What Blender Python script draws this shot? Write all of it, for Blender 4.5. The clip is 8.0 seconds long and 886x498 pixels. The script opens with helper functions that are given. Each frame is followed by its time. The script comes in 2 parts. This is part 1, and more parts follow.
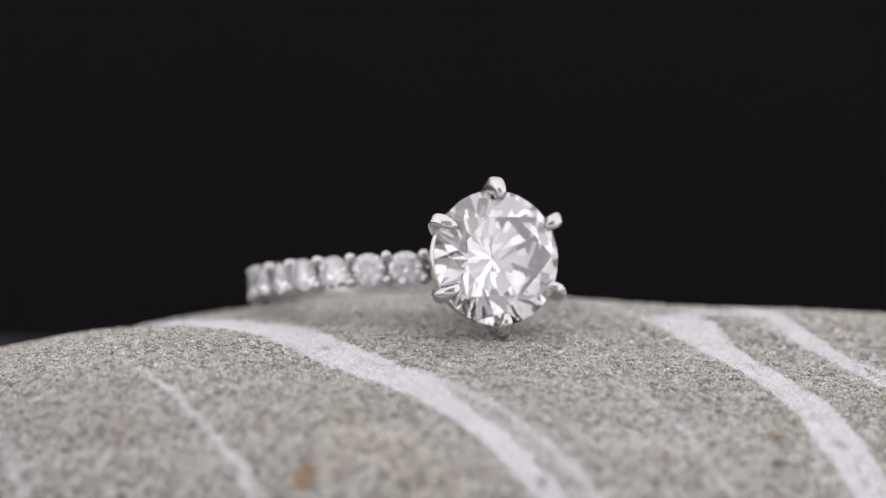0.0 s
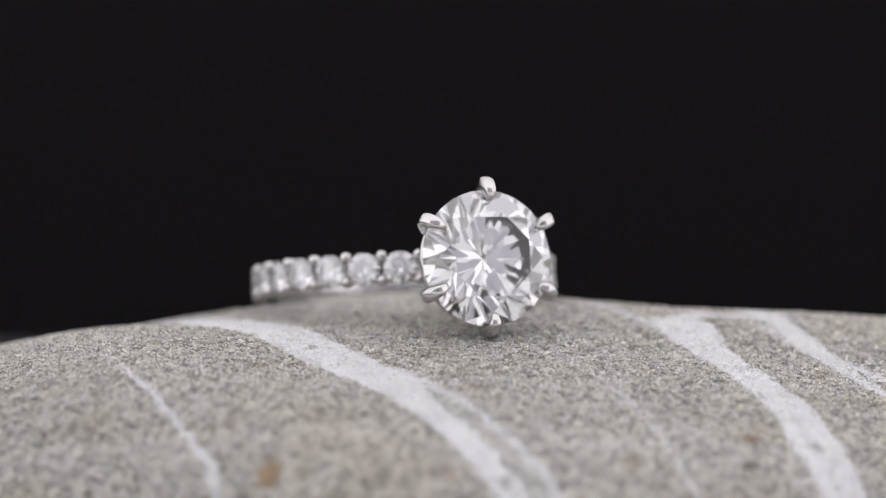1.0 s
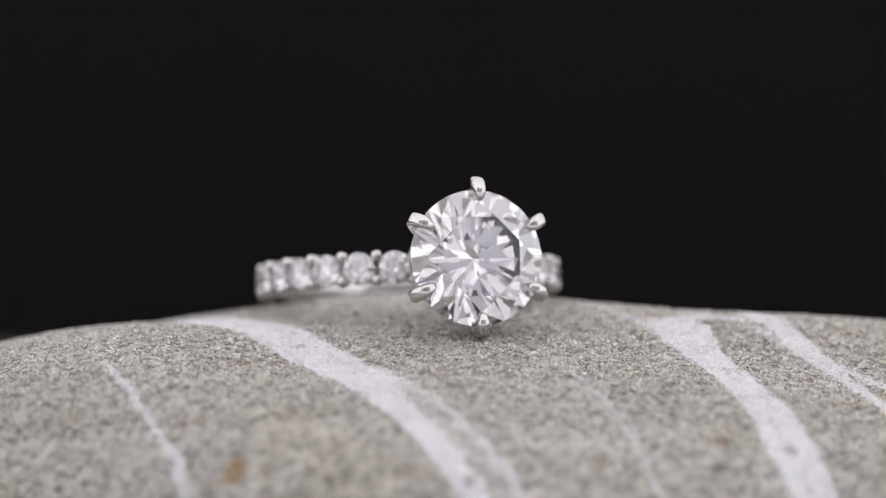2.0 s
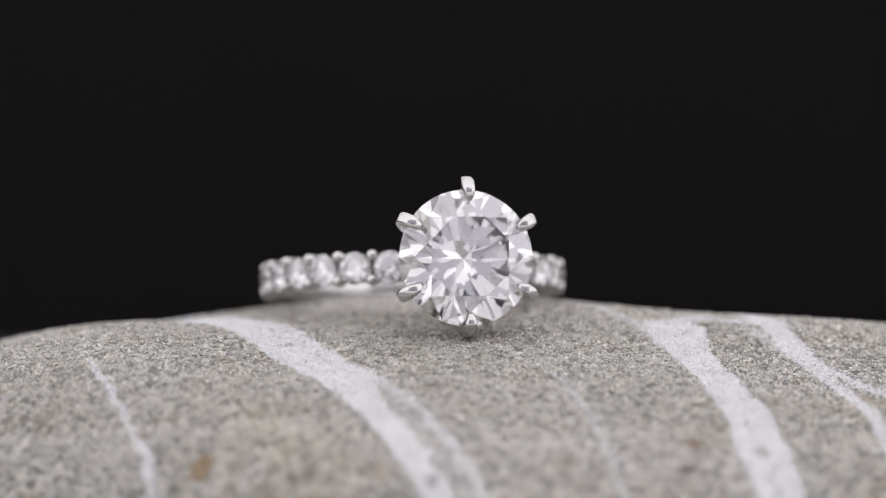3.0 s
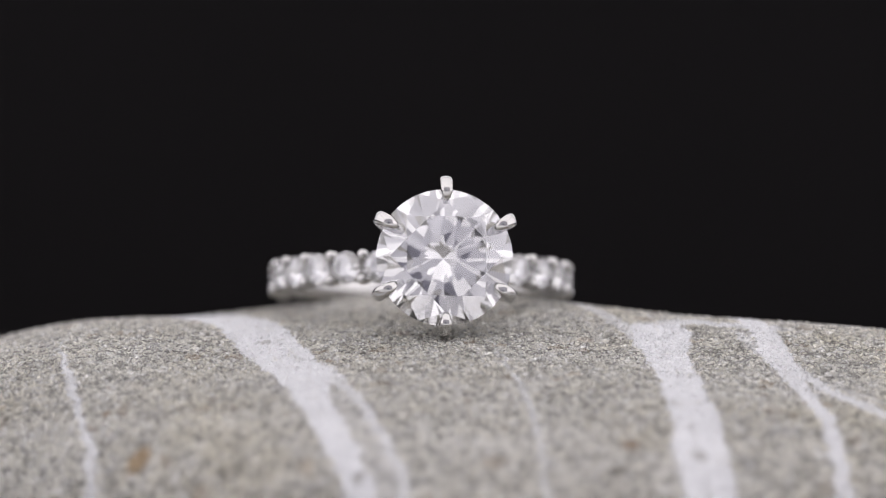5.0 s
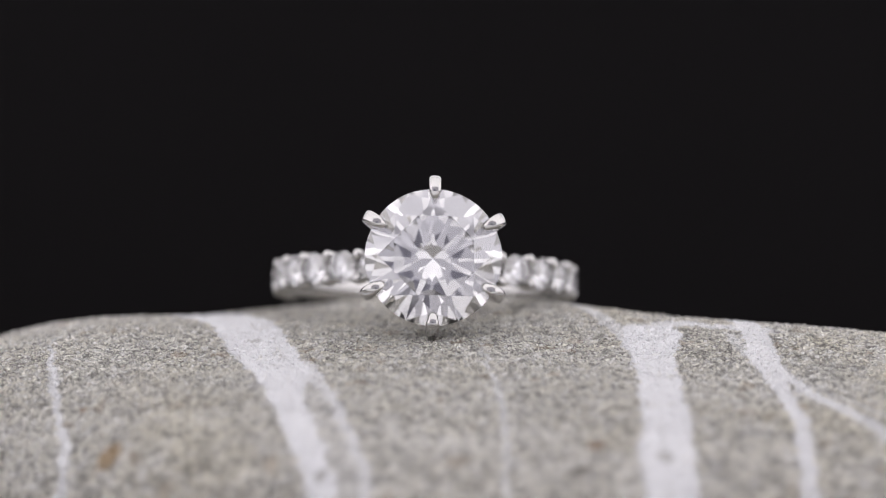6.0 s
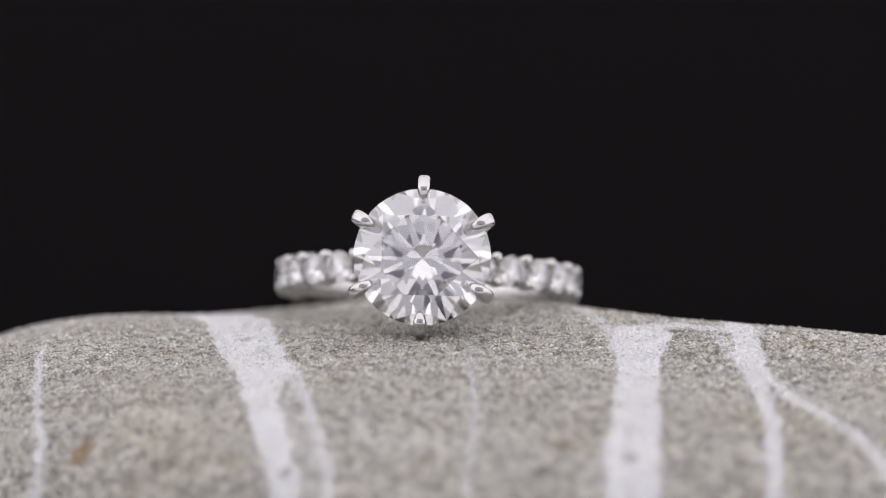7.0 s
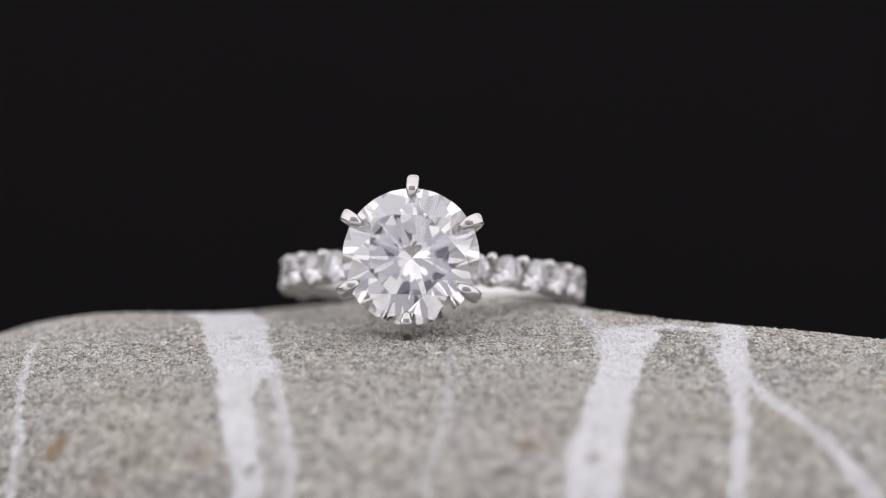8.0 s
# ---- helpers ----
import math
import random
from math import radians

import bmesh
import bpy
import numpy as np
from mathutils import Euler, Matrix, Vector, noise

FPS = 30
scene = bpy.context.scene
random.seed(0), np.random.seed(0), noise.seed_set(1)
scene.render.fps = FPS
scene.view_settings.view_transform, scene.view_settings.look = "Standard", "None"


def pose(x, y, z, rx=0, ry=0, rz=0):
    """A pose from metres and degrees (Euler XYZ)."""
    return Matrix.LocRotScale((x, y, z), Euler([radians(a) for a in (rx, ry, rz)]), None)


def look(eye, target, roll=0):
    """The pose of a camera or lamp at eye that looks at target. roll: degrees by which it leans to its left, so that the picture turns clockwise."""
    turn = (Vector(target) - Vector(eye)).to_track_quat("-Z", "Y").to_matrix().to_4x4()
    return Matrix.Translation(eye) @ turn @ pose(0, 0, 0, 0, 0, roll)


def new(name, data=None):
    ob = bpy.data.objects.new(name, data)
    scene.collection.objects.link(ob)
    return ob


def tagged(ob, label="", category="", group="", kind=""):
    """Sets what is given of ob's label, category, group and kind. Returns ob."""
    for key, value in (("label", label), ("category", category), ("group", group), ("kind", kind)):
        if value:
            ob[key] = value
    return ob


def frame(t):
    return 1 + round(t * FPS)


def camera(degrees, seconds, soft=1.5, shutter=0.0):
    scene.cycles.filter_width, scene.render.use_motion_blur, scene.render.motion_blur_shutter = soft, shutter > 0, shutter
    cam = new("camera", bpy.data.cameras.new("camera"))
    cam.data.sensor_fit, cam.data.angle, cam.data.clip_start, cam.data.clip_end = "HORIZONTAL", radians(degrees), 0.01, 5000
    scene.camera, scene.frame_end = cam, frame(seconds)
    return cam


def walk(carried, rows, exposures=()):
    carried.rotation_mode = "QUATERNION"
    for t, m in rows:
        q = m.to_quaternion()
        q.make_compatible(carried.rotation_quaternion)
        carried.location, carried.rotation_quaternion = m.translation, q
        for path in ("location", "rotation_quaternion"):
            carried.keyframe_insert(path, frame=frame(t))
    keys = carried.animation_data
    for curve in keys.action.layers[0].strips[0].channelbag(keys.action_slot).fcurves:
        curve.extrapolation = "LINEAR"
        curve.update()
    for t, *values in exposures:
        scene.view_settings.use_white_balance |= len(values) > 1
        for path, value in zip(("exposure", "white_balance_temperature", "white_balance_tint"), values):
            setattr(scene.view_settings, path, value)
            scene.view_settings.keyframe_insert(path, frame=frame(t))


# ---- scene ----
# ---- camera: it stands still on a tripod, the stone turns before it ----
MM = 0.001
cam = camera(16.0, 8.0, soft=0.6)
EYE = Vector((0.0, -0.2085, 0.02134))
YAW, PITCH, ROLL = radians(-0.968), radians(-4.734), 2.881
AHEAD = Vector((-math.sin(YAW) * math.cos(PITCH), math.cos(YAW) * math.cos(PITCH), math.sin(PITCH)))
cam.data.dof.use_dof = True
cam.data.dof.focus_distance = 0.1961
cam.data.dof.aperture_fstop = 20.0
walk(cam, [(0.0, look(EYE, EYE + AHEAD, ROLL)), (8.0, look(EYE, EYE + AHEAD, ROLL))])

# ---- light: the soft boxes of a small photo tent ----
world = bpy.data.worlds.new("world")
scene.world = world
world.use_nodes = True
world.node_tree.nodes["Background"].inputs[0].default_value = (0.95, 0.97, 1.0, 1)
world.node_tree.nodes["Background"].inputs[1].default_value = 0.0


def soft_box(name, eye, target, wide, high, watts, colour=(1, 1, 1)):
    data = bpy.data.lights.new(name, "AREA")
    data.shape, data.size, data.size_y, data.energy, data.color = "RECTANGLE", wide, high, watts, colour
    ob = new(name, data)
    ob.matrix_basis = look(eye, target)
    return ob


soft_box("soft_box_top", (0.0, -0.10, 0.44), (0, -0.099, 0), 0.98, 0.90, 2.653, (1, 0.951, 0.985))
soft_box("soft_box_left", (-0.49, -0.08, 0.20), (0, -0.08, 0.19), 0.86, 0.44, 1.032, (1, 0.953, 1.0))
soft_box("soft_box_right", (0.49, -0.08, 0.20), (0, -0.08, 0.19), 0.86, 0.44, 1.032, (1, 0.953, 1.0))
# the front is lit all over but for a gap, left so the diamond mirrors something dark
soft_box("soft_box_front_left", (-0.285, -0.50, 0.19), (-0.285, 0, 0.19), 0.43, 0.44, 0.268, (1, 0.953, 1.0))
soft_box("soft_box_front_right", (0.285, -0.50, 0.19), (0.285, 0, 0.19), 0.43, 0.44, 0.268, (1, 0.953, 1.0))
soft_box("soft_box_front_middle", (0.0, -0.50, 0.265), (0, 0, 0.265), 0.13, 0.28, 0.05092, (1, 0.953, 1.0))
soft_box("soft_box_back", (0.0, 0.50, 0.31), (0, 0, 0.05), 0.98, 0.26, 0.7571, (1, 0.953, 1.0))


# ---- materials ----
def nodes_of(name):
    m = bpy.data.materials.new(name)
    m.use_nodes = True
    tree = m.node_tree
    return m, tree, tree.nodes["Principled BSDF"]


def add(tree, kind, **sets):
    n = tree.nodes.new(kind)
    for key, value in sets.items():
        if key == "op":
            n.operation = value
        else:
            n.inputs[key].default_value = value
    return n


def maths(tree, op, a, b=None, c=None, clamp=False):
    n = tree.nodes.new("ShaderNodeMath")
    n.operation, n.use_clamp = op, clamp
    for i, v in enumerate((a, b, c)):
        if v is None:
            continue
        if isinstance(v, (int, float)):
            n.inputs[i].default_value = v
        else:
            tree.links.new(v, n.inputs[i])
    return n.outputs[0]


def blend(tree, fac, a, b, mode="MIX"):
    n = tree.nodes.new("ShaderNodeMix")
    n.data_type, n.blend_type = "RGBA", mode
    for i, v in ((0, fac), (6, a), (7, b)):
        if isinstance(v, (int, float)):
            n.inputs[i].default_value = v
        elif isinstance(v, tuple):
            n.inputs[i].default_value = (*v, 1)
        else:
            tree.links.new(v, n.inputs[i])
    return n.outputs[2]


def blend_value(tree, a, b, share):
    return maths(tree, "ADD", maths(tree, "MULTIPLY", a, 1 - share), maths(tree, "MULTIPLY", b, share))


def grain(tree, coords, scale, detail=3.0, rough=0.55):
    n = add(tree, "ShaderNodeTexNoise", Scale=scale, Detail=detail, Roughness=rough)
    tree.links.new(coords, n.inputs["Vector"])
    return n.outputs["Fac"]


def ramp(tree, value, lo, hi):
    n = tree.nodes.new("ShaderNodeMapRange")
    n.interpolation_type = "SMOOTHSTEP"
    n.inputs["From Min"].default_value, n.inputs["From Max"].default_value = lo, hi
    tree.links.new(value, n.inputs["Value"])
    return n.outputs["Result"]


def along(tree, value, lo, hi, knots, low, high):
    """A smooth function of value, given by its knots (at, value)."""
    n = tree.nodes.new("ShaderNodeFloatCurve")
    curve = n.mapping.curves[0]
    pts = sorted(((at - lo) / (hi - lo), (v - low) / (high - low)) for at, v in knots)
    curve.points[0].location, curve.points[1].location = pts[0], pts[-1]
    for p in pts[1:-1]:
        curve.points.new(*p)
    n.mapping.update()
    tree.links.new(maths(tree, "DIVIDE", maths(tree, "SUBTRACT", value, lo), hi - lo), n.inputs["Value"])
    return maths(tree, "MULTIPLY_ADD", n.outputs["Value"], high - low, low)


# white veins of the stone, each a row of (y + z, middle x, half width) in millimetres
BROAD_VEIN_WEST = [(11, -13.5, 0.3), (8, -12.6, 1.2), (4, -12.0, 2.2), (0, -11.6, 2.6), (-3, -10.6, 2.6), (-6, -9.5, 2.2), (-10, -8.8, 2.2), (-17.7, -7.4, 1.95), (-21.7, -6.7, 1.7), (-27.5, -6.4, 1.1), (-33.2, -5.55, 0.95), (-36.9, -4.9, 0.9), (-40.5, -4.35, 0.98), (-50, -4.2, 0.9)]
BROAD_VEIN_BRANCH = [(-13, -7.4, 0.2), (-19, -5.6, 0.7), (-24.7, -4.4, 0.5), (-31.3, -3.2, 0.38), (-36.5, -2.26, 0.38), (-39.4, -1.85, 0.4), (-50, -1.9, 0.4)]
THIN_VEIN_WEST = [(-9, -21.4, 0.0), (-14.6, -21.2, 0.2), (-21.3, -20.6, 0.33), (-26.8, -19.9, 0.3), (-31.5, -19.3, 0.33), (-35.4, -19.2, 0.33), (-45, -18.8, 0.3)]
HAIRLINE_VEIN = [(-13, 5.5, 0.0), (-17.2, 5.6, 0.14), (-23.9, 5.98, 0.2), (-29.1, 6.17, 0.26), (-34.4, 6.1, 0.22), (-42.6, 6.1, 0.25), (-50, 6.3, 0.2)]
BROAD_VEIN_EAST = [(-8, 16.3, 0.5), (-12, 16.3, 1.85), (-16.7, 16.0, 1.42), (-21.6, 15.95, 1.36), (-26.8, 15.6, 1.43), (-32.3, 15.4, 1.5), (-36.7, 15.2, 1.6), (-42.7, 15.25, 1.5), (-52, 15.4, 1.4)]
FORKED_VEIN = [(-2, 22.0, 0.5), (-8.5, 22.6, 0.85), (-14, 22.75, 0.95), (-18.9, 23.0, 1.0), (-23.5, 23.1, 0.58), (-28.6, 23.2, 0.5), (-34.6, 23.2, 0.54), (-42.1, 23.05, 0.6), (-52, 22.8, 0.5)]
FORKED_VEIN_BRANCH = [(-16, 23.3, 0.2), (-20.1, 23.9, 0.42), (-24.4, 24.6, 0.57), (-28.6, 26.1, 0.57), (-32.2, 27.6, 0.62), (-37.4, 29.5, 0.64), (-40.2, 30.6, 0.68), (-50, 34.0, 0.6)]
BACK_ARM = [(3, 11.6, 0.4), (-1.8, 12.6, 0.55), (-7.4, 13.75, 0.55), (-11.8, 14.8, 0.7), (-14, 15.3, 0.3)]
THIN_VEIN_FAR_WEST = [(-18, -30.2, 0.1), (-21.1, -30.3, 0.3), (-24.6, -30.4, 0.36), (-27.5, -30.3, 0.34), (-40, -30.0, 0.3)]
PALE_FILL = [(-19, -6.2, 0.6), (-24, -5.6, 1.2), (-31, -4.6, 1.3), (-37, -3.6, 1.4), (-41, -3.1, 1.3), (-50, -3.0, 1.3)]
SHORT_SPUR = [(-10.5, 20.8, 0.1), (-13.5, 21.5, 0.4), (-17.5, 22.3, 0.4), (-20.5, 22.9, 0.2)]
FAINT_BRANCH = [(-22, 24.6, 0.1), (-27, 26.9, 0.28), (-32, 29.4, 0.32), (-36, 31.2, 0.3), (-44, 34.4, 0.3)]
CROSS_VEIN = [(15.5, -9.6, 0.5), (18.3, -8.6, 0.8), (20.4, -9.5, 0.7), (22.6, -10.2, 0.9), (25, -11.5, 0.4)]
# the axis that each one crosses and how white it is; the last runs across, as (x, middle y + z, half width)
VEINS = [
    ("x", 1.0, BROAD_VEIN_WEST),
    ("x", 0.8, BROAD_VEIN_BRANCH),
    ("x", 0.9, THIN_VEIN_WEST),
    ("x", 0.68, HAIRLINE_VEIN),
    ("x", 1.0, BROAD_VEIN_EAST),
    ("x", 0.95, FORKED_VEIN),
    ("x", 0.85, FORKED_VEIN_BRANCH),
    ("x", 0.7, BACK_ARM),
    ("x", 0.6, THIN_VEIN_FAR_WEST),
    ("x", 0.3, PALE_FILL),
    ("x", 0.6, SHORT_SPUR),
    ("x", 0.5, FAINT_BRANCH),
    ("y", 0.8, CROSS_VEIN),
]
# rusty and dark spots: x, y, radius in millimetres, colour
SPOTS = [((-16.5, -27.1), 0.72, (0.42, 0.27, 0.12)), ((11.2, -32.1), 0.5, (0.30, 0.17, 0.07)), ((10.1, -34.4), 0.4, (0.16, 0.14, 0.10)),
         ((15.0, -33.1), 0.55, (0.42, 0.41, 0.39)), ((-4.25, -32.7), 0.4, (0.36, 0.35, 0.33)), ((-12.1, -22.9), 0.4, (0.17, 0.14, 0.10)),
         ((-11.0, -25.0), 0.35, (0.2, 0.15, 0.1)), ((-8.6, -10.2), 0.45, (0.42, 0.41, 0.40)), ((-18.4, -22.0), 0.3, (0.33, 0.2, 0.08))]


def stone_material():
    m, tree, bsdf = nodes_of("banded_pebble")
    link = tree.links.new
    geo = tree.nodes.new("ShaderNodeTexCoord")
    scaled = add(tree, "ShaderNodeVectorMath", op="SCALE", Scale=1000.0)
    link(geo.outputs["Object"], scaled.inputs[0])
    co = scaled.outputs[0]
    xyz = tree.nodes.new("ShaderNodeSeparateXYZ")
    link(co, xyz.inputs[0])
    x, y, z = xyz.outputs
    # body: sandy grains of several tones, cloudy stains
    fine = grain(tree, co, 5.0, 2.5, 0.62)
    mid = grain(tree, co, 1.5, 3.0, 0.6)
    broad = grain(tree, co, 0.16, 3.0, 0.5)
    # grains of about a third of a millimetre, packed with pits that are shaded by colour
    stir = tree.nodes.new("ShaderNodeTexNoise")
    stir.inputs["Scale"].default_value, stir.inputs["Detail"].default_value = 1.6, 2.0
    link(co, stir.inputs["Vector"])
    bent = add(tree, "ShaderNodeVectorMath", op="MULTIPLY_ADD")
    link(stir.outputs["Color"], bent.inputs[0])
    bent.inputs[1].default_value = (0.5, 0.5, 0.5)
    link(co, bent.inputs[2])
    speck = add(tree, "ShaderNodeTexVoronoi", Scale=3.3)
    link(bent.outputs[0], speck.inputs["Vector"])
    rift = tree.nodes.new("ShaderNodeTexVoronoi")
    rift.feature = "DISTANCE_TO_EDGE"
    rift.inputs["Scale"].default_value = 3.3
    link(bent.outputs[0], rift.inputs["Vector"])
    flake = add(tree, "ShaderNodeTexVoronoi", Scale=1.05)
    link(bent.outputs[0], flake.inputs["Vector"])
    tone = tree.nodes.new("ShaderNodeSeparateColor")
    link(speck.outputs["Color"], tone.inputs[0])
    patch = tree.nodes.new("ShaderNodeSeparateColor")
    link(flake.outputs["Color"], patch.inputs[0])
    pit_shade = maths(tree, "MULTIPLY", ramp(tree, rift.outputs["Distance"], 0.16, 0.02), ramp(tree, mid, 0.58, 0.40))
    body = blend(tree, ramp(tree, broad, 0.35, 0.65), (0.83, 0.80, 0.70), (0.86, 0.84, 0.76))
    body = blend(tree, maths(tree, "MULTIPLY", ramp(tree, mid, 0.52, 0.70), 0.4), body, (0.74, 0.72, 0.68))
    body = blend(tree, maths(tree, "MULTIPLY", ramp(tree, mid, 0.46, 0.30), 0.14), body, (0.25, 0.243, 0.218))
    body = blend(tree, maths(tree, "MULTIPLY", ramp(tree, tone.outputs[0], 0.72, 0.96), 0.66), body, (0.19, 0.186, 0.168))
    body = blend(tree, maths(tree, "MULTIPLY", ramp(tree, tone.outputs[1], 0.60, 0.92), 0.85), body, (0.93, 0.92, 0.89))
    body = blend(tree, maths(tree, "MULTIPLY", ramp(tree, fine, 0.46, 0.34), 0.42), body, (0.13, 0.127, 0.115))
    # shade down in the pits, mixed into the base colour
    body = blend(tree, maths(tree, "MULTIPLY", pit_shade, 0.75), body, (0.12, 0.116, 0.105))
    body = blend(tree, maths(tree, "MULTIPLY", ramp(tree, patch.outputs[0], 0.86, 0.94), 0.12), body, (0.22, 0.215, 0.195))
    body = blend(tree, maths(tree, "MULTIPLY", ramp(tree, patch.outputs[1], 0.86, 0.94), 0.2), body, (0.76, 0.75, 0.72))
    body = blend(tree, maths(tree, "MULTIPLY", ramp(tree, patch.outputs[2], 0.955, 0.975), 0.35), body, (0.40, 0.29, 0.17))
    warm = ramp(tree, grain(tree, co, 0.09, 3.0, 0.6), 0.52, 0.68)
    body = blend(tree, maths(tree, "MULTIPLY", warm, 0.4), body, blend(tree, 1.0, body, (0.97, 0.93, 0.80), "MULTIPLY"))
    # veins
    s = maths(tree, "ADD", y, z)
    wob = maths(tree, "MULTIPLY", maths(tree, "SUBTRACT", grain(tree, co, 0.55, 4.0, 0.65), 0.5), 2.4)
    edge = maths(tree, "MULTIPLY", maths(tree, "SUBTRACT", blend_value(tree, grain(tree, co, 2.2, 3.0, 0.7), tone.outputs[0], 0.4), 0.5), 1.0)
    vein = None
    for axis, strength, knots in VEINS:
        run, across = (s, x) if axis == "x" else (x, s)
        lo, hi = min(k[0] for k in knots), max(k[0] for k in knots)
        cs, ws = [k[1] for k in knots], [k[2] for k in knots]
        mid_at = along(tree, run, lo, hi, [(k[0], k[1]) for k in knots], min(cs) - 1, max(cs) + 1)
        half = along(tree, run, lo, hi, [(k[0], k[2]) for k in knots], 0, 3)
        off = maths(tree, "ABSOLUTE", maths(tree, "ADD", maths(tree, "SUBTRACT", across, mid_at), maths(tree, "MULTIPLY", wob, 0.5)))
        inside = maths(tree, "ADD", maths(tree, "SUBTRACT", half, off), maths(tree, "MULTIPLY", edge, 0.6))
        amount = maths(tree, "MULTIPLY", ramp(tree, inside, -0.10, 0.16), strength)
        ends = maths(tree, "MULTIPLY", ramp(tree, run, lo, lo + 1.5), ramp(tree, run, hi, hi - 1.5))
        amount = maths(tree, "MULTIPLY", amount, ends)
        vein = amount if vein is None else maths(tree, "MAXIMUM", vein, amount)
    # streaks of the body run along the quartz
    lie = tree.nodes.new("ShaderNodeCombineXYZ")
    link(maths(tree, "MULTIPLY", x, 1.5), lie.inputs[0])
    link(maths(tree, "MULTIPLY", s, 0.22), lie.inputs[1])
    vein = maths(tree, "MULTIPLY", vein, maths(tree, "SUBTRACT", 1.0, maths(tree, "MULTIPLY", ramp(tree, grain(tree, lie.outputs[0], 1.0, 4.0, 0.65), 0.45, 0.30), 0.35)))
    # the quartz is broken by grains of the body
    vein = maths(tree, "MULTIPLY", vein, maths(tree, "SUBTRACT", 1.0, maths(tree, "MULTIPLY", ramp(tree, grain(tree, co, 1.1, 4.0, 0.7), 0.42, 0.28), 0.35)))
    quartz = blend(tree, ramp(tree, mid, 0.3, 0.7), (0.73, 0.737, 0.752), (0.79, 0.796, 0.81))
    colour = blend(tree, vein, body, quartz)
    plan = tree.nodes.new("ShaderNodeCombineXYZ")
    link(x, plan.inputs[0])
    link(y, plan.inputs[1])
    flat_co = plan.outputs[0]
    for place, radius, tint in SPOTS:
        d = add(tree, "ShaderNodeVectorMath", op="DISTANCE")
        link(flat_co, d.inputs[0])
        d.inputs[1].default_value = (*place, 0)
        fac = maths(tree, "MULTIPLY", ramp(tree, maths(tree, "ADD", d.outputs["Value"], maths(tree, "MULTIPLY", edge, 0.4)), radius * 1.3, radius * 0.5), 0.8)
        colour = blend(tree, fac, colour, tint)
    link(colour, bsdf.inputs["Base Color"])
    bsdf.inputs["Roughness"].default_value = 0.5
    bsdf.inputs["Specular IOR Level"].default_value = 0.45
    # worn grains stand up out of their pits, a little lower in the quartz
    dome = maths(tree, "MULTIPLY", ramp(tree, rift.outputs["Distance"], 0.0, 0.30), maths(tree, "MULTIPLY_ADD", tone.outputs[2], 0.7, 0.3))
    dome = maths(tree, "MULTIPLY", dome, maths(tree, "MULTIPLY_ADD", vein, -0.85, 1.0))
    height = maths(tree, "ADD", maths(tree, "MULTIPLY", dome, 0.62), maths(tree, "ADD", maths(tree, "MULTIPLY", fine, 0.35), maths(tree, "MULTIPLY", mid, 0.45)))
    bump = add(tree, "ShaderNodeBump", Strength=1.0, Distance=0.00085)
    link(height, bump.inputs["Height"])
    link(bump.outputs[0], bsdf.inputs["Normal"])
    return m


def metal_material():
    m, tree, bsdf = nodes_of("polished_white_gold")
    geo = tree.nodes.new("ShaderNodeTexCoord")
    scr = grain(tree, geo.outputs["Object"], 1800.0, 3.0)
    tree.links.new(blend(tree, scr, (0.49, 0.485, 0.475), (0.58, 0.572, 0.56)), bsdf.inputs["Base Color"])
    bsdf.inputs["Metallic"].default_value = 1.0
    tree.links.new(maths(tree, "MULTIPLY_ADD", scr, 0.10, 0.09), bsdf.inputs["Roughness"])
    bump = add(tree, "ShaderNodeBump", Strength=0.12, Distance=0.00004)
    tree.links.new(scr, bump.inputs["Height"])
    tree.links.new(bump.outputs[0], bsdf.inputs["Normal"])
    return m


def diamond_material():
    m = bpy.data.materials.new("diamond")
    m.use_nodes = True
    tree = m.node_tree
    tree.nodes.remove(tree.nodes["Principled BSDF"])
    g = add(tree, "ShaderNodeBsdfGlass", IOR=2.42, Roughness=0.0)
    g.inputs["Color"].default_value = (0.966, 0.966, 0.968, 1)
    tree.links.new(g.outputs[0], tree.nodes["Material Output"].inputs[0])
    return m


def plain_material(name, lo, hi, scale, rough):
    m, tree, bsdf = nodes_of(name)
    geo = tree.nodes.new("ShaderNodeTexCoord")
    n = grain(tree, geo.outputs["Object"], scale, 5.0, 0.6)
    tree.links.new(blend(tree, n, lo, hi), bsdf.inputs["Base Color"])
    bsdf.inputs["Roughness"].default_value = rough
    bsdf.inputs["Specular IOR Level"].default_value = 0.2
    bump = add(tree, "ShaderNodeBump", Strength=0.2, Distance=0.0004)
    tree.links.new(n, bump.inputs["Height"])
    tree.links.new(bump.outputs[0], bsdf.inputs["Normal"])
    return m


PEBBLE, METAL, DIAMOND = stone_material(), metal_material(), diamond_material()
CLOTH = plain_material("black_velvet", (0.0045, 0.0040, 0.0044), (0.0078, 0.0068, 0.0074), 300, 0.95)
TABLE = plain_material("grey_table", (0.05, 0.052, 0.058), (0.075, 0.078, 0.086), 120, 0.5)
# dark, with a blue tint that imitates the lens's reflection in the diamond
LENS_DARK = plain_material("lens_reflection_dark", (0.075, 0.075, 0.105), (0.10, 0.10, 0.135), 400, 0.9)
FABRIC = plain_material("white_tent_fabric", (0.78, 0.78, 0.78), (0.84, 0.84, 0.84), 400, 0.9)


# ---- building helpers ----
def mesh_of(name, bm, material, smooth=True):
    bmesh.ops.recalc_face_normals(bm, faces=bm.faces[:])
    me = bpy.data.meshes.new(name)
    bm.to_mesh(me)
    bm.free()
    me.materials.append(material)
    for poly in me.polygons:
        poly.use_smooth = smooth
    return me


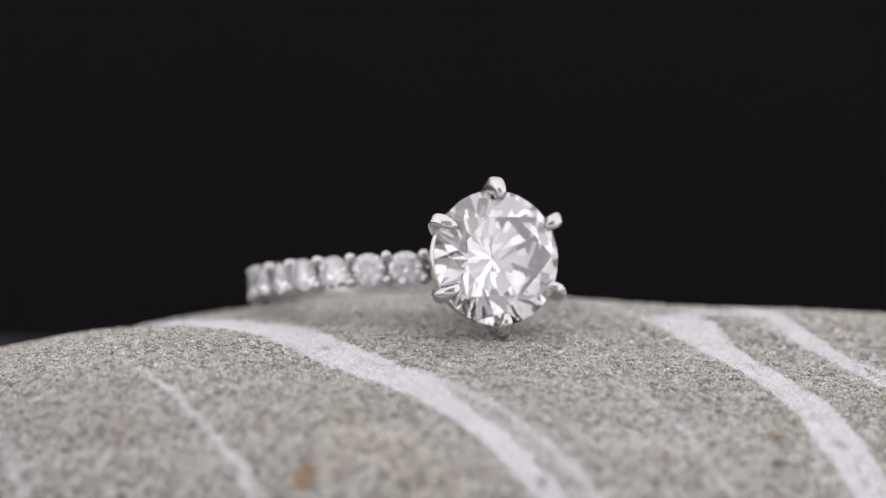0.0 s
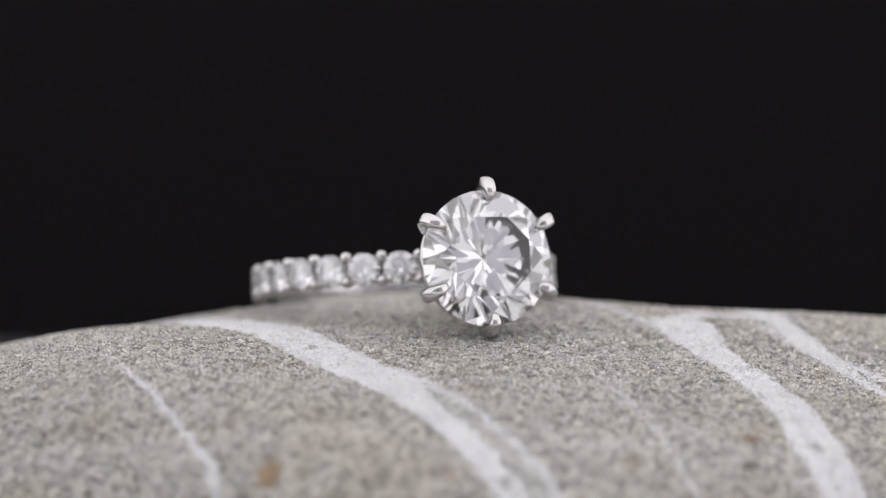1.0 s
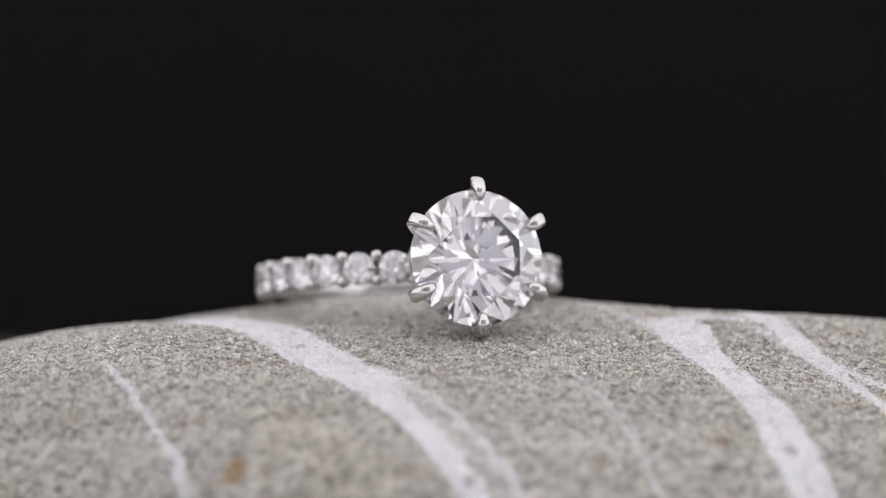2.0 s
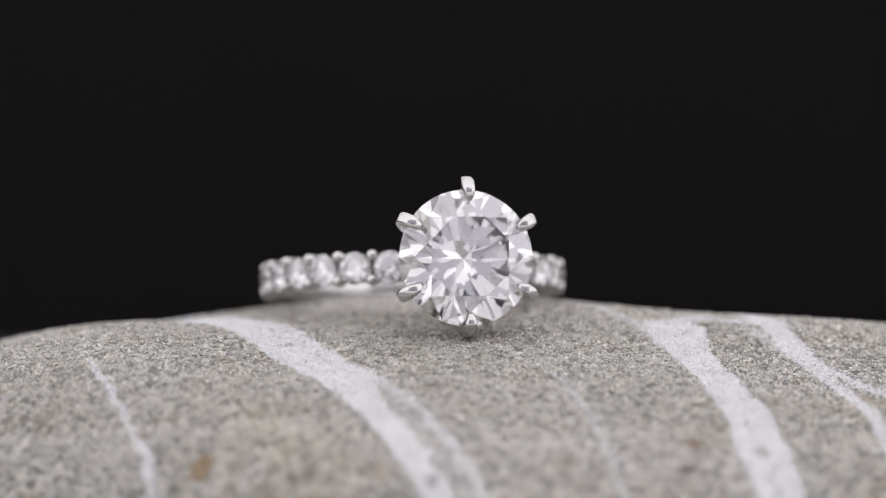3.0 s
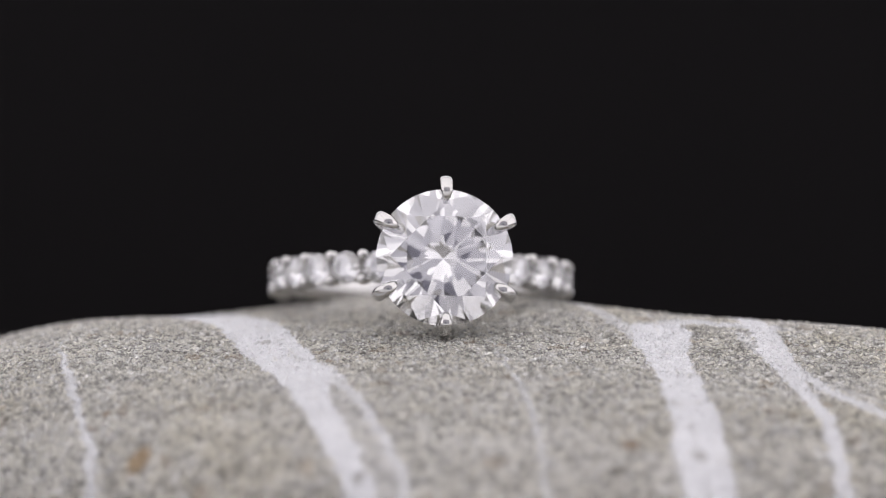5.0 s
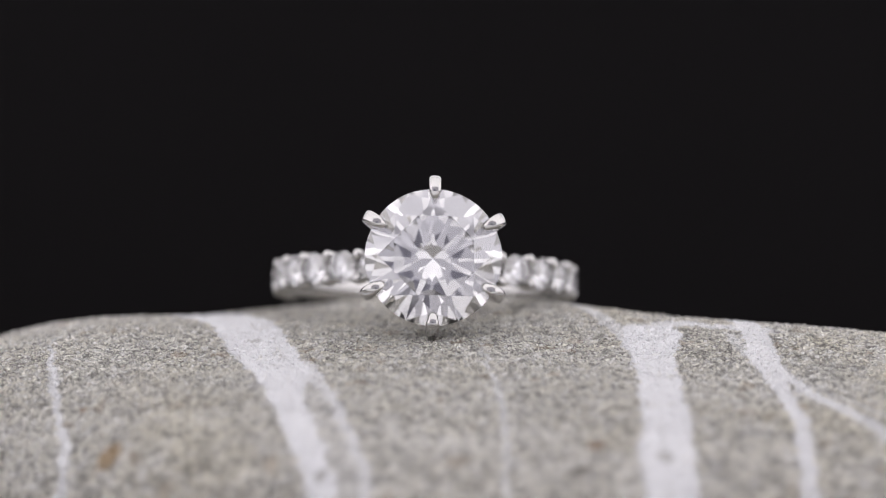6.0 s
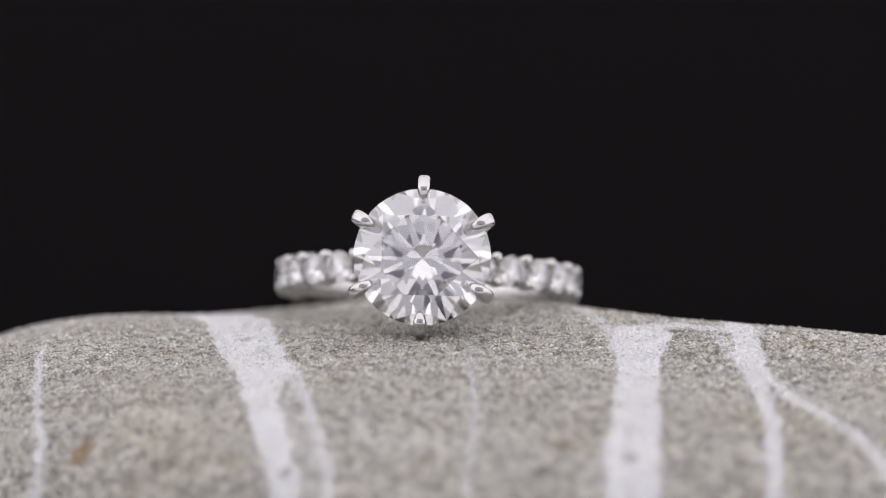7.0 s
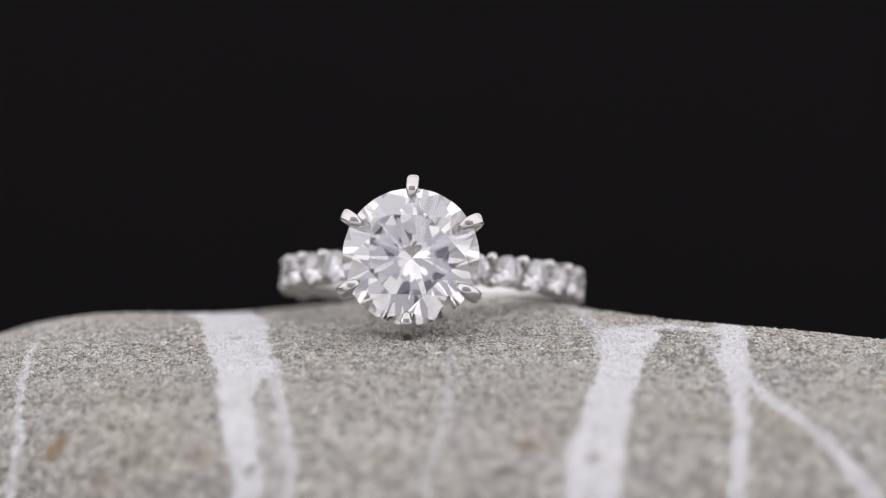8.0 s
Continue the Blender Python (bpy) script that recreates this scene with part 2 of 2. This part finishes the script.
def part(name, bm, material, parent, label="", smooth=True):
    me = bm if isinstance(bm, bpy.types.Mesh) else mesh_of(name, bm, material, smooth)
    ob = new(name, me)
    ob.parent = parent
    return tagged(ob, label)


def slab(x0, x1, y0, y1, z0, z1, bevel=0.0):
    bm = bmesh.new()
    bmesh.ops.create_cube(bm, size=1.0, matrix=Matrix.LocRotScale(((x0 + x1) / 2, (y0 + y1) / 2, (z0 + z1) / 2), None, (x1 - x0, y1 - y0, z1 - z0)))
    if bevel:
        bmesh.ops.bevel(bm, geom=bm.edges[:], offset=bevel, segments=2, affect="EDGES")
    return bm


def squared(c):
    """Turns a circle's cosine into that of a rounded square."""
    return math.copysign(abs(c) ** 0.62, c)


def sweep(path, radii, sides=20, side=None, flat=1.0):
    """A round bar along path with a radius at each point, closed by rounded ends."""
    bm = bmesh.new()
    path = [Vector(p) for p in path]
    n = len(path)
    rings = []
    for i, p in enumerate(path):
        d = (path[min(i + 1, n - 1)] - path[max(i - 1, 0)]).normalized()
        u = Vector(side or (0, 0, 1))
        u = (u - d * u.dot(d)).normalized()
        v = d.cross(u)
        rings.append([bm.verts.new(p + float(radii[i]) * (squared(math.cos(a)) * u * flat + squared(math.sin(a)) * v)) for a in (2 * math.pi * k / sides for k in range(sides))])
    for a, b in zip(rings, rings[1:]):
        for k in range(sides):
            bm.faces.new((a[k], a[(k + 1) % sides], b[(k + 1) % sides], b[k]))
    bm.faces.new(rings[0])
    bm.faces.new(rings[-1][::-1])
    return bm


def smooth_path(knots, steps):
    """A Catmull-Rom run through knots of any number of values."""
    out = []
    k = [np.array(p, float) for p in knots]
    k = [2 * k[0] - k[1], *k, 2 * k[-1] - k[-2]]
    for i in range(1, len(k) - 2):
        for j in range(steps):
            t = j / steps
            out.append(0.5 * (2 * k[i] + (k[i + 1] - k[i - 1]) * t + (2 * k[i - 1] - 5 * k[i] + 4 * k[i + 1] - k[i + 2]) * t * t + (3 * k[i] - k[i - 1] - 3 * k[i + 1] + k[i + 2]) * t ** 3))
    out.append(k[-2])
    return out


# ---- the setting ----
GROUND = -31.9 * MM


def setting():
    tagged(new("floor", mesh_of("floor", slab(-0.5, 0.5, -0.048, 0.2247, GROUND - 0.02, GROUND, 0.002), TABLE, False)), "dark grey table top under the stone", "table", kind="structure")
    # out of view: a reflector added to brighten the diamond's lower facets
    tagged(new("bounce_floor", mesh_of("bounce_floor", slab(-0.5, 0.5, -0.55, -0.05, GROUND - 0.02, GROUND, 0.002), FABRIC, False)), "added unseen white floor that bounces light up to the ring", "floor", kind="structure")
    tagged(new("backdrop", mesh_of("backdrop", slab(-0.51, 0.51, 0.55, 0.57, -0.5, 0.17), CLOTH, False)), "plain black backdrop cloth behind the stone", "backdrop", kind="structure")
    tagged(new("wall_left", mesh_of("wall_left", slab(-0.52, -0.51, -0.56, 0.60, GROUND - 0.02, 0.5), FABRIC, False)), "white fabric wall of the photo tent", "wall", kind="structure")
    tagged(new("wall_right", mesh_of("wall_right", slab(0.51, 0.52, -0.56, 0.60, GROUND - 0.02, 0.5), FABRIC, False)), "white fabric wall of the photo tent", "wall", kind="structure")
    # never in view: added to give the diamond and metal dark reflections
    tagged(new("unseen_dark_wall", mesh_of("unseen_dark_wall", slab(-0.52, 0.52, -0.57, -0.56, GROUND - 0.02, 0.5), LENS_DARK, False)), "added unseen dark wall that the diamond mirrors in place of a lens", "wall", kind="structure")
    tagged(new("wall_back", mesh_of("wall_back", slab(-0.52, 0.52, 0.60, 0.61, -0.5, 0.5), FABRIC, False)), "white fabric wall above the backdrop", "wall", kind="structure")
    tagged(new("ceiling", mesh_of("ceiling", slab(-0.52, 0.52, -0.57, 0.61, 0.5, 0.51), FABRIC, False)), "white fabric ceiling of the photo tent", "ceiling", kind="structure")


# ---- the pebble ----
def pebble():
    cx, cy, cz = 6.23, -5.09, -16.77
    ax = np.array((41.98, 39.49, 15.27))
    turn = Euler((radians(-7.38), radians(1.91), radians(-7.10))).to_matrix()
    w = (0.0399, -0.0608, 0.0104, -0.0089, -0.0406, -0.0925, -0.0306, 0.0012, 0.0269, -0.0159, 0.0392, -0.0480, 0.0344, -0.0145, -0.0016, -0.0316, -0.0420, -0.0419)
    swell = (-0.2316, 0.0555, 0.0593, 0.1471, 0.0051, -0.1826, 0.0020, 0.0676, -0.0698, -0.0772, 0.0832, 0.2983, 0.0174, -0.0684, 0.2643, -0.1261, 0.0685, 0.3260, 0.3577, 0.0539)
    # a round grid about the x axis, closest where the top turns over to the front
    alpha = np.linspace(0.004, math.pi - 0.004, 1100)
    beta = np.radians(np.concatenate([np.linspace(80, 134, 340, False), np.linspace(134, 212, 110, False), np.linspace(212, 440, 100, False)]))
    na, nb = len(alpha), len(beta)
    aa, bb = np.meshgrid(alpha, beta, indexing="ij")
    d = np.stack([np.cos(aa), np.sin(aa) * np.cos(bb), np.sin(aa) * np.sin(bb)], -1).reshape(-1, 3)
    x, y, z = d.T
    b = (x**3 - 3*x*y*y, 3*x*x*y - y**3, z*(x*x - y*y), x*y*z, x*(5*z*z - 1), y*(5*z*z - 1), x**4 - 6*x*x*y*y + y**4, 4*x*y*(x*x - y*y),
         z*x*(x*x - 3*y*y), z*y*(3*x*x - y*y), (7*z*z - 1)*(x*x - y*y), (7*z*z - 1)*x*y, x**5 - 10*x**3*y*y + 5*x*y**4, z*(x**4 - 6*x*x*y*y + y**4),
         z*4*x*y*(x*x - y*y), 5*x**4*y - 10*x*x*y**3 + y**5, x**6 - 15*x**4*y*y + 15*x*x*y**4 - y**6, 6*x**5*y - 20*x**3*y**3 + 6*x*y**5)
    r = 1 + sum(i * j for i, j in zip(w, b))
    # low swells of the upper side
    spots = [(u, v) for u in (-0.8, -0.4, 0, 0.4, 0.8) for v in (-0.7, -0.35, 0, 0.35)]
    fade = np.clip(z * 8, 0, 1)
    r += sum(k * np.exp(-((x - u) ** 2 + (y - v) ** 2) / 0.09) * fade for k, (u, v) in zip(swell, spots))
    p = ((d * r[:, None] * ax) @ np.array(turn).T + np.array((cx, cy, cz))) * MM
    # the flat top turns over to the front along a soft brow
    brow = (0.02, -0.051, -0.11, -0.52, -0.572, -0.026, -0.182, 0.289, 0.095, 0.182, 0.172, 0.423, -0.15, -0.829, -0.163, -0.064, 0.285, 0.412, -0.27, -0.217, 1.241, -0.297, 0.139, 0.525, -0.5,
            -0.289, 0.266, 0.154, 0.058, 0.375, -0.511, -0.067, 0.398, -0.194, -0.311, 0.19, -0.45, -0.05, 0.093, -0.47, 0.044, -0.007, 0.049, -0.75, -0.45, 0.313, -1.141, -0.047, -0.0)
    humps = [(u, v) for u in (-31, -20, -9, 2, 13, 24, 36) for v in (-29, -22, -15, -8, -1, 7, 16)]
    px, py = p[:, 0] / MM, p[:, 1] / MM
    p[:, 2] += sum(k * np.exp(-((px - u) / 9.0) ** 2 - ((py - v) / 6.5) ** 2) for k, (u, v) in zip(brow, humps)) * fade * MM
    i, j = np.meshgrid(np.arange(na - 1), np.arange(nb), indexing="ij")
    k = (j + 1) % nb
    quads = np.stack([i * nb + j, (i + 1) * nb + j, (i + 1) * nb + k, i * nb + k], -1).reshape(-1, 4)
    me = bpy.data.meshes.new("pebble")
    me.from_pydata(p, [], quads.tolist() + [list(range(nb)), list(range((na - 1) * nb, na * nb))[::-1]])
    me.polygons.foreach_set("use_smooth", np.ones(len(me.polygons), bool))
    me.update()
    me.materials.append(PEBBLE)
    ob = new("pebble", me)
    # sandy relief: coarse grains over low swells
    for size, deep in ((0.00023, 0.0005), (0.0005, 0.00010), (0.0022, 0.00012)):
        tex = bpy.data.textures.new("sandy_relief", "CLOUDS")
        tex.noise_scale, tex.noise_depth = size, 2
        mod = ob.modifiers.new("relief", "DISPLACE")
        mod.texture, mod.texture_coords, mod.strength, mod.mid_level = tex, "LOCAL", deep, 0.68
    return tagged(ob, "smooth grey sandy pebble crossed by white quartz veins", "stone")


# ---- the ring ----
def brilliant(name, radius, table=0.625, sides=64, material=None):
    """A round brilliant cut by its facet planes; the table faces +z, the girdle lies at z = 0."""
    bm = bmesh.new()
    bmesh.ops.create_cone(bm, cap_ends=True, segments=sides, radius1=1.0, radius2=1.0, depth=2.4)
    g = 0.018
    cuts = []
    crown, pav = math.tan(radians(34.3)), math.tan(radians(40.9))
    at = lambda az, r, z: Vector((r * math.cos(az), r * math.sin(az), z))

    def facet(p, q, s):
        """The plane through three points of the cut, facing out."""
        no = (q - p).cross(s - p).normalized()
        cuts.append((p, no if no.dot(p) > 0 else -no))

    top = g + (1 - table) * crown
    half = radians(22.5)
    star, low = table * math.cos(half) / math.cos(2 * half), 0.17
    cuts.append((Vector((0, 0, top)), Vector((0, 0, 1))))
    for k in range(8):
        a = radians(22.5 + 45 * k)
        for sgn in (-1, 1):
            b = a + sgn * half
            tip = at(b, star, g + (1 - star * math.cos(half)) * crown)
            facet(at(a, 1, g), at(b, 1, g), tip)
            facet(at(a, 1, -g), at(b, 1, -g), at(b, low, -g - (1 - low * math.cos(half)) * pav))
        facet(at(a, table, top), at(a + 2 * half, table, top), at(a + half, star, g + (1 - star * math.cos(half)) * crown))
        facet(at(a, 1, g), at(a, table, top), at(a, 1, g) + Vector((-math.sin(a), math.cos(a), 0)))
        facet(at(a, 1, -g), at(a, 0, -g - pav), at(a, 1, -g) + Vector((-math.sin(a), math.cos(a), 0)))
    for spot, no in cuts:
        bmesh.ops.bisect_plane(bm, geom=bm.verts[:] + bm.edges[:] + bm.faces[:], plane_co=spot, plane_no=no, clear_outer=True, dist=1e-6)
        rim = [e for e in bm.edges if e.is_boundary]
        if rim:
            bmesh.ops.contextual_create(bm, geom=rim)
    bmesh.ops.remove_doubles(bm, verts=bm.verts[:], dist=1e-5)
    bmesh.ops.scale(bm, vec=(radius,) * 3, verts=bm.verts[:])
    return mesh_of(name, bm, material or DIAMOND, False)


BAND_R, GIRDLE = 9.95, 15.69  # from the ring's centre to the small stones' girdles and to the centre stone's, in millimetres
STEP, FIRST = 13.9, 20.8


def head_pose(x, y, z):
    """Millimetres on the head: x to the side, y along the ring's axis, z outward along the head."""
    return Vector((x, -z, y)) * MM


def band_mesh():
    """The shank: a flat hoop, rounded inside, its outside hollowed between the rows of beads."""
    bm = bmesh.new()
    profile = [(8.45, -0.5), (8.5, -0.74), (8.64, -0.86), (8.9, -0.88), (9.12, -0.84), (9.22, -0.72), (9.22, -0.5), (9.12, -0.3), (9.08, 0.0),
               (9.12, 0.3), (9.22, 0.5), (9.22, 0.72), (9.12, 0.84), (8.9, 0.88), (8.64, 0.86), (8.5, 0.74), (8.45, 0.5), (8.43, 0.0)]
    n, rings = 520, []
    last = radians(FIRST + STEP * 6.5)
    for k in range(n):
        a = 2 * math.pi * k / n
        turn = abs((a + math.pi) % (2 * math.pi) - math.pi)
        # a shallow bay cut out of both edges under each small stone
        bay = 0.5 + 0.5 * math.cos((turn - radians(FIRST)) / radians(STEP) * 2 * math.pi) if turn < last else 0.0
        rings.append([bm.verts.new(Vector(((r - 0.32 * bay * (r > 8.8)) * math.sin(a), -(r - 0.32 * bay * (r > 8.8)) * math.cos(a), z * (1 - 0.07 * bay * (r > 8.8)))) * MM) for r, z in profile])
    for a, b in zip(rings, rings[1:] + rings[:1]):
        for j in range(len(profile)):
            i = (j + 1) % len(profile)
            bm.faces.new((a[j], a[i], b[i], b[j]))
    return bm


def hoop(radius, thick, z, tall=1.0):
    bm = bmesh.new()
    n, m, rings = 56, 12, []
    for k in range(n):
        a = 2 * math.pi * k / n
        rings.append([bm.verts.new(head_pose((radius + thick * math.cos(b)) * math.cos(a), (radius + thick * math.cos(b)) * math.sin(a), z + thick * tall * math.sin(b))) for b in (2 * math.pi * j / m for j in range(m))])
    for a, b in zip(rings, rings[1:] + rings[:1]):
        for j in range(m):
            bm.faces.new((a[j], a[(j + 1) % m], b[(j + 1) % m], b[j]))
    return bm


def claw(angle):
    """One claw of the head: a bar that leans out to the girdle and curls over the crown."""
    knots = [(0.9, -6.6, 0.50), (1.45, -5.0, 0.50), (2.25, -3.5, 0.52), (3.4, -1.85, 0.54), (4.3, -0.6, 0.56), (4.56, 0.1, 0.58), (4.50, 0.58, 0.58), (4.2, 0.90, 0.52), (3.9, 0.94, 0.41), (3.66, 0.87, 0.27), (3.50, 0.79, 0.05)]
    run = smooth_path(knots, 5)
    c, s = math.cos(angle), math.sin(angle)
    path = [head_pose(r * c, r * s, GIRDLE + z) for r, z, _ in run]
    side = head_pose(-s, c, 0)
    return sweep(path, [w * MM for _, _, w in run], 24, tuple(side.normalized()), 0.78)


def engagement_ring():
    ring = new("engagement_ring")
    tagged(ring, "white gold engagement ring with six claws lying on the pebble", "ring")
    part("band", band_mesh(), METAL, ring, "polished white gold shank")
    part("gallery_rail", hoop(3.72, 0.32, GIRDLE - 1.35, 1.3), METAL, ring)
    part("base_rail", hoop(1.45, 0.42, GIRDLE - 5.2, 1.3), METAL, ring)
    for k in range(6):
        part("claw", claw(radians(90 + 60 * k)), METAL, ring)
    big = part("centre_diamond", brilliant("centre_diamond", 4.32 * MM), None, ring, "large round brilliant-cut clear diamond")
    # local +z of the stone looks out along the head
    big.matrix_basis = Matrix.Translation((0, -GIRDLE * MM, 0)) @ Matrix(((1, 0, 0), (0, 0, -1), (0, 1, 0))).to_4x4()
    small = brilliant("accent_diamond", 1.08 * MM, 0.57, 32)
    bead = bmesh.new()
    bmesh.ops.create_uvsphere(bead, u_segments=12, v_segments=8, radius=0.36 * MM)
    for v in bead.verts:
        v.co.z *= 0.8
        if v.co.z < 0:
            v.co.z *= 4.0
    bead = mesh_of("bead", bead, METAL)
    outward = Matrix(((1, 0, 0), (0, 0, -1), (0, 1, 0))).to_4x4()
    for s in (-1, 1):
        for k in range(7):
            a = s * (FIRST + STEP * k)
            m = part("accent_diamond", small, None, ring, "small round brilliant-cut clear diamond")
            m.matrix_basis = Matrix.Rotation(radians(a), 4, "Z") @ Matrix.Translation((0, -BAND_R * MM, 0)) @ outward
        for k in range(8):
            a = s * (FIRST + STEP * (k - 0.5))
            for z in (-0.8, 0.8):
                b = part("bead", bead, None, ring)
                b.matrix_basis = Matrix.Rotation(radians(a), 4, "Z") @ Matrix.Translation((0, -(BAND_R + 0.08) * MM, z * MM)) @ outward
    return ring


setting()
stone = pebble()
ring = engagement_ring()
RING_REST = pose(2.602 * MM, 4.067 * MM, 1.51 * MM, -10.794, -1.442, -0.476)


def motions():
    turns = [(0.0, 23.76), (0.5, 21.9), (1.0, 20.04), (1.5, 18.2), (3.0, 12.71), (3.5, 10.92), (4.0, 9.1), (4.5, 7.28), (6.0, 1.81), (6.5, 0.0), (7.0, -1.76), (7.5, -3.53), (8.0, -5.33)]
    walk(stone, [(t, pose(0, 0, 0, 0, 0, a)) for t, a in turns])
    walk(ring, [(t, pose(0, 0, 0, 0, 0, a) @ RING_REST) for t, a in turns])


motions()
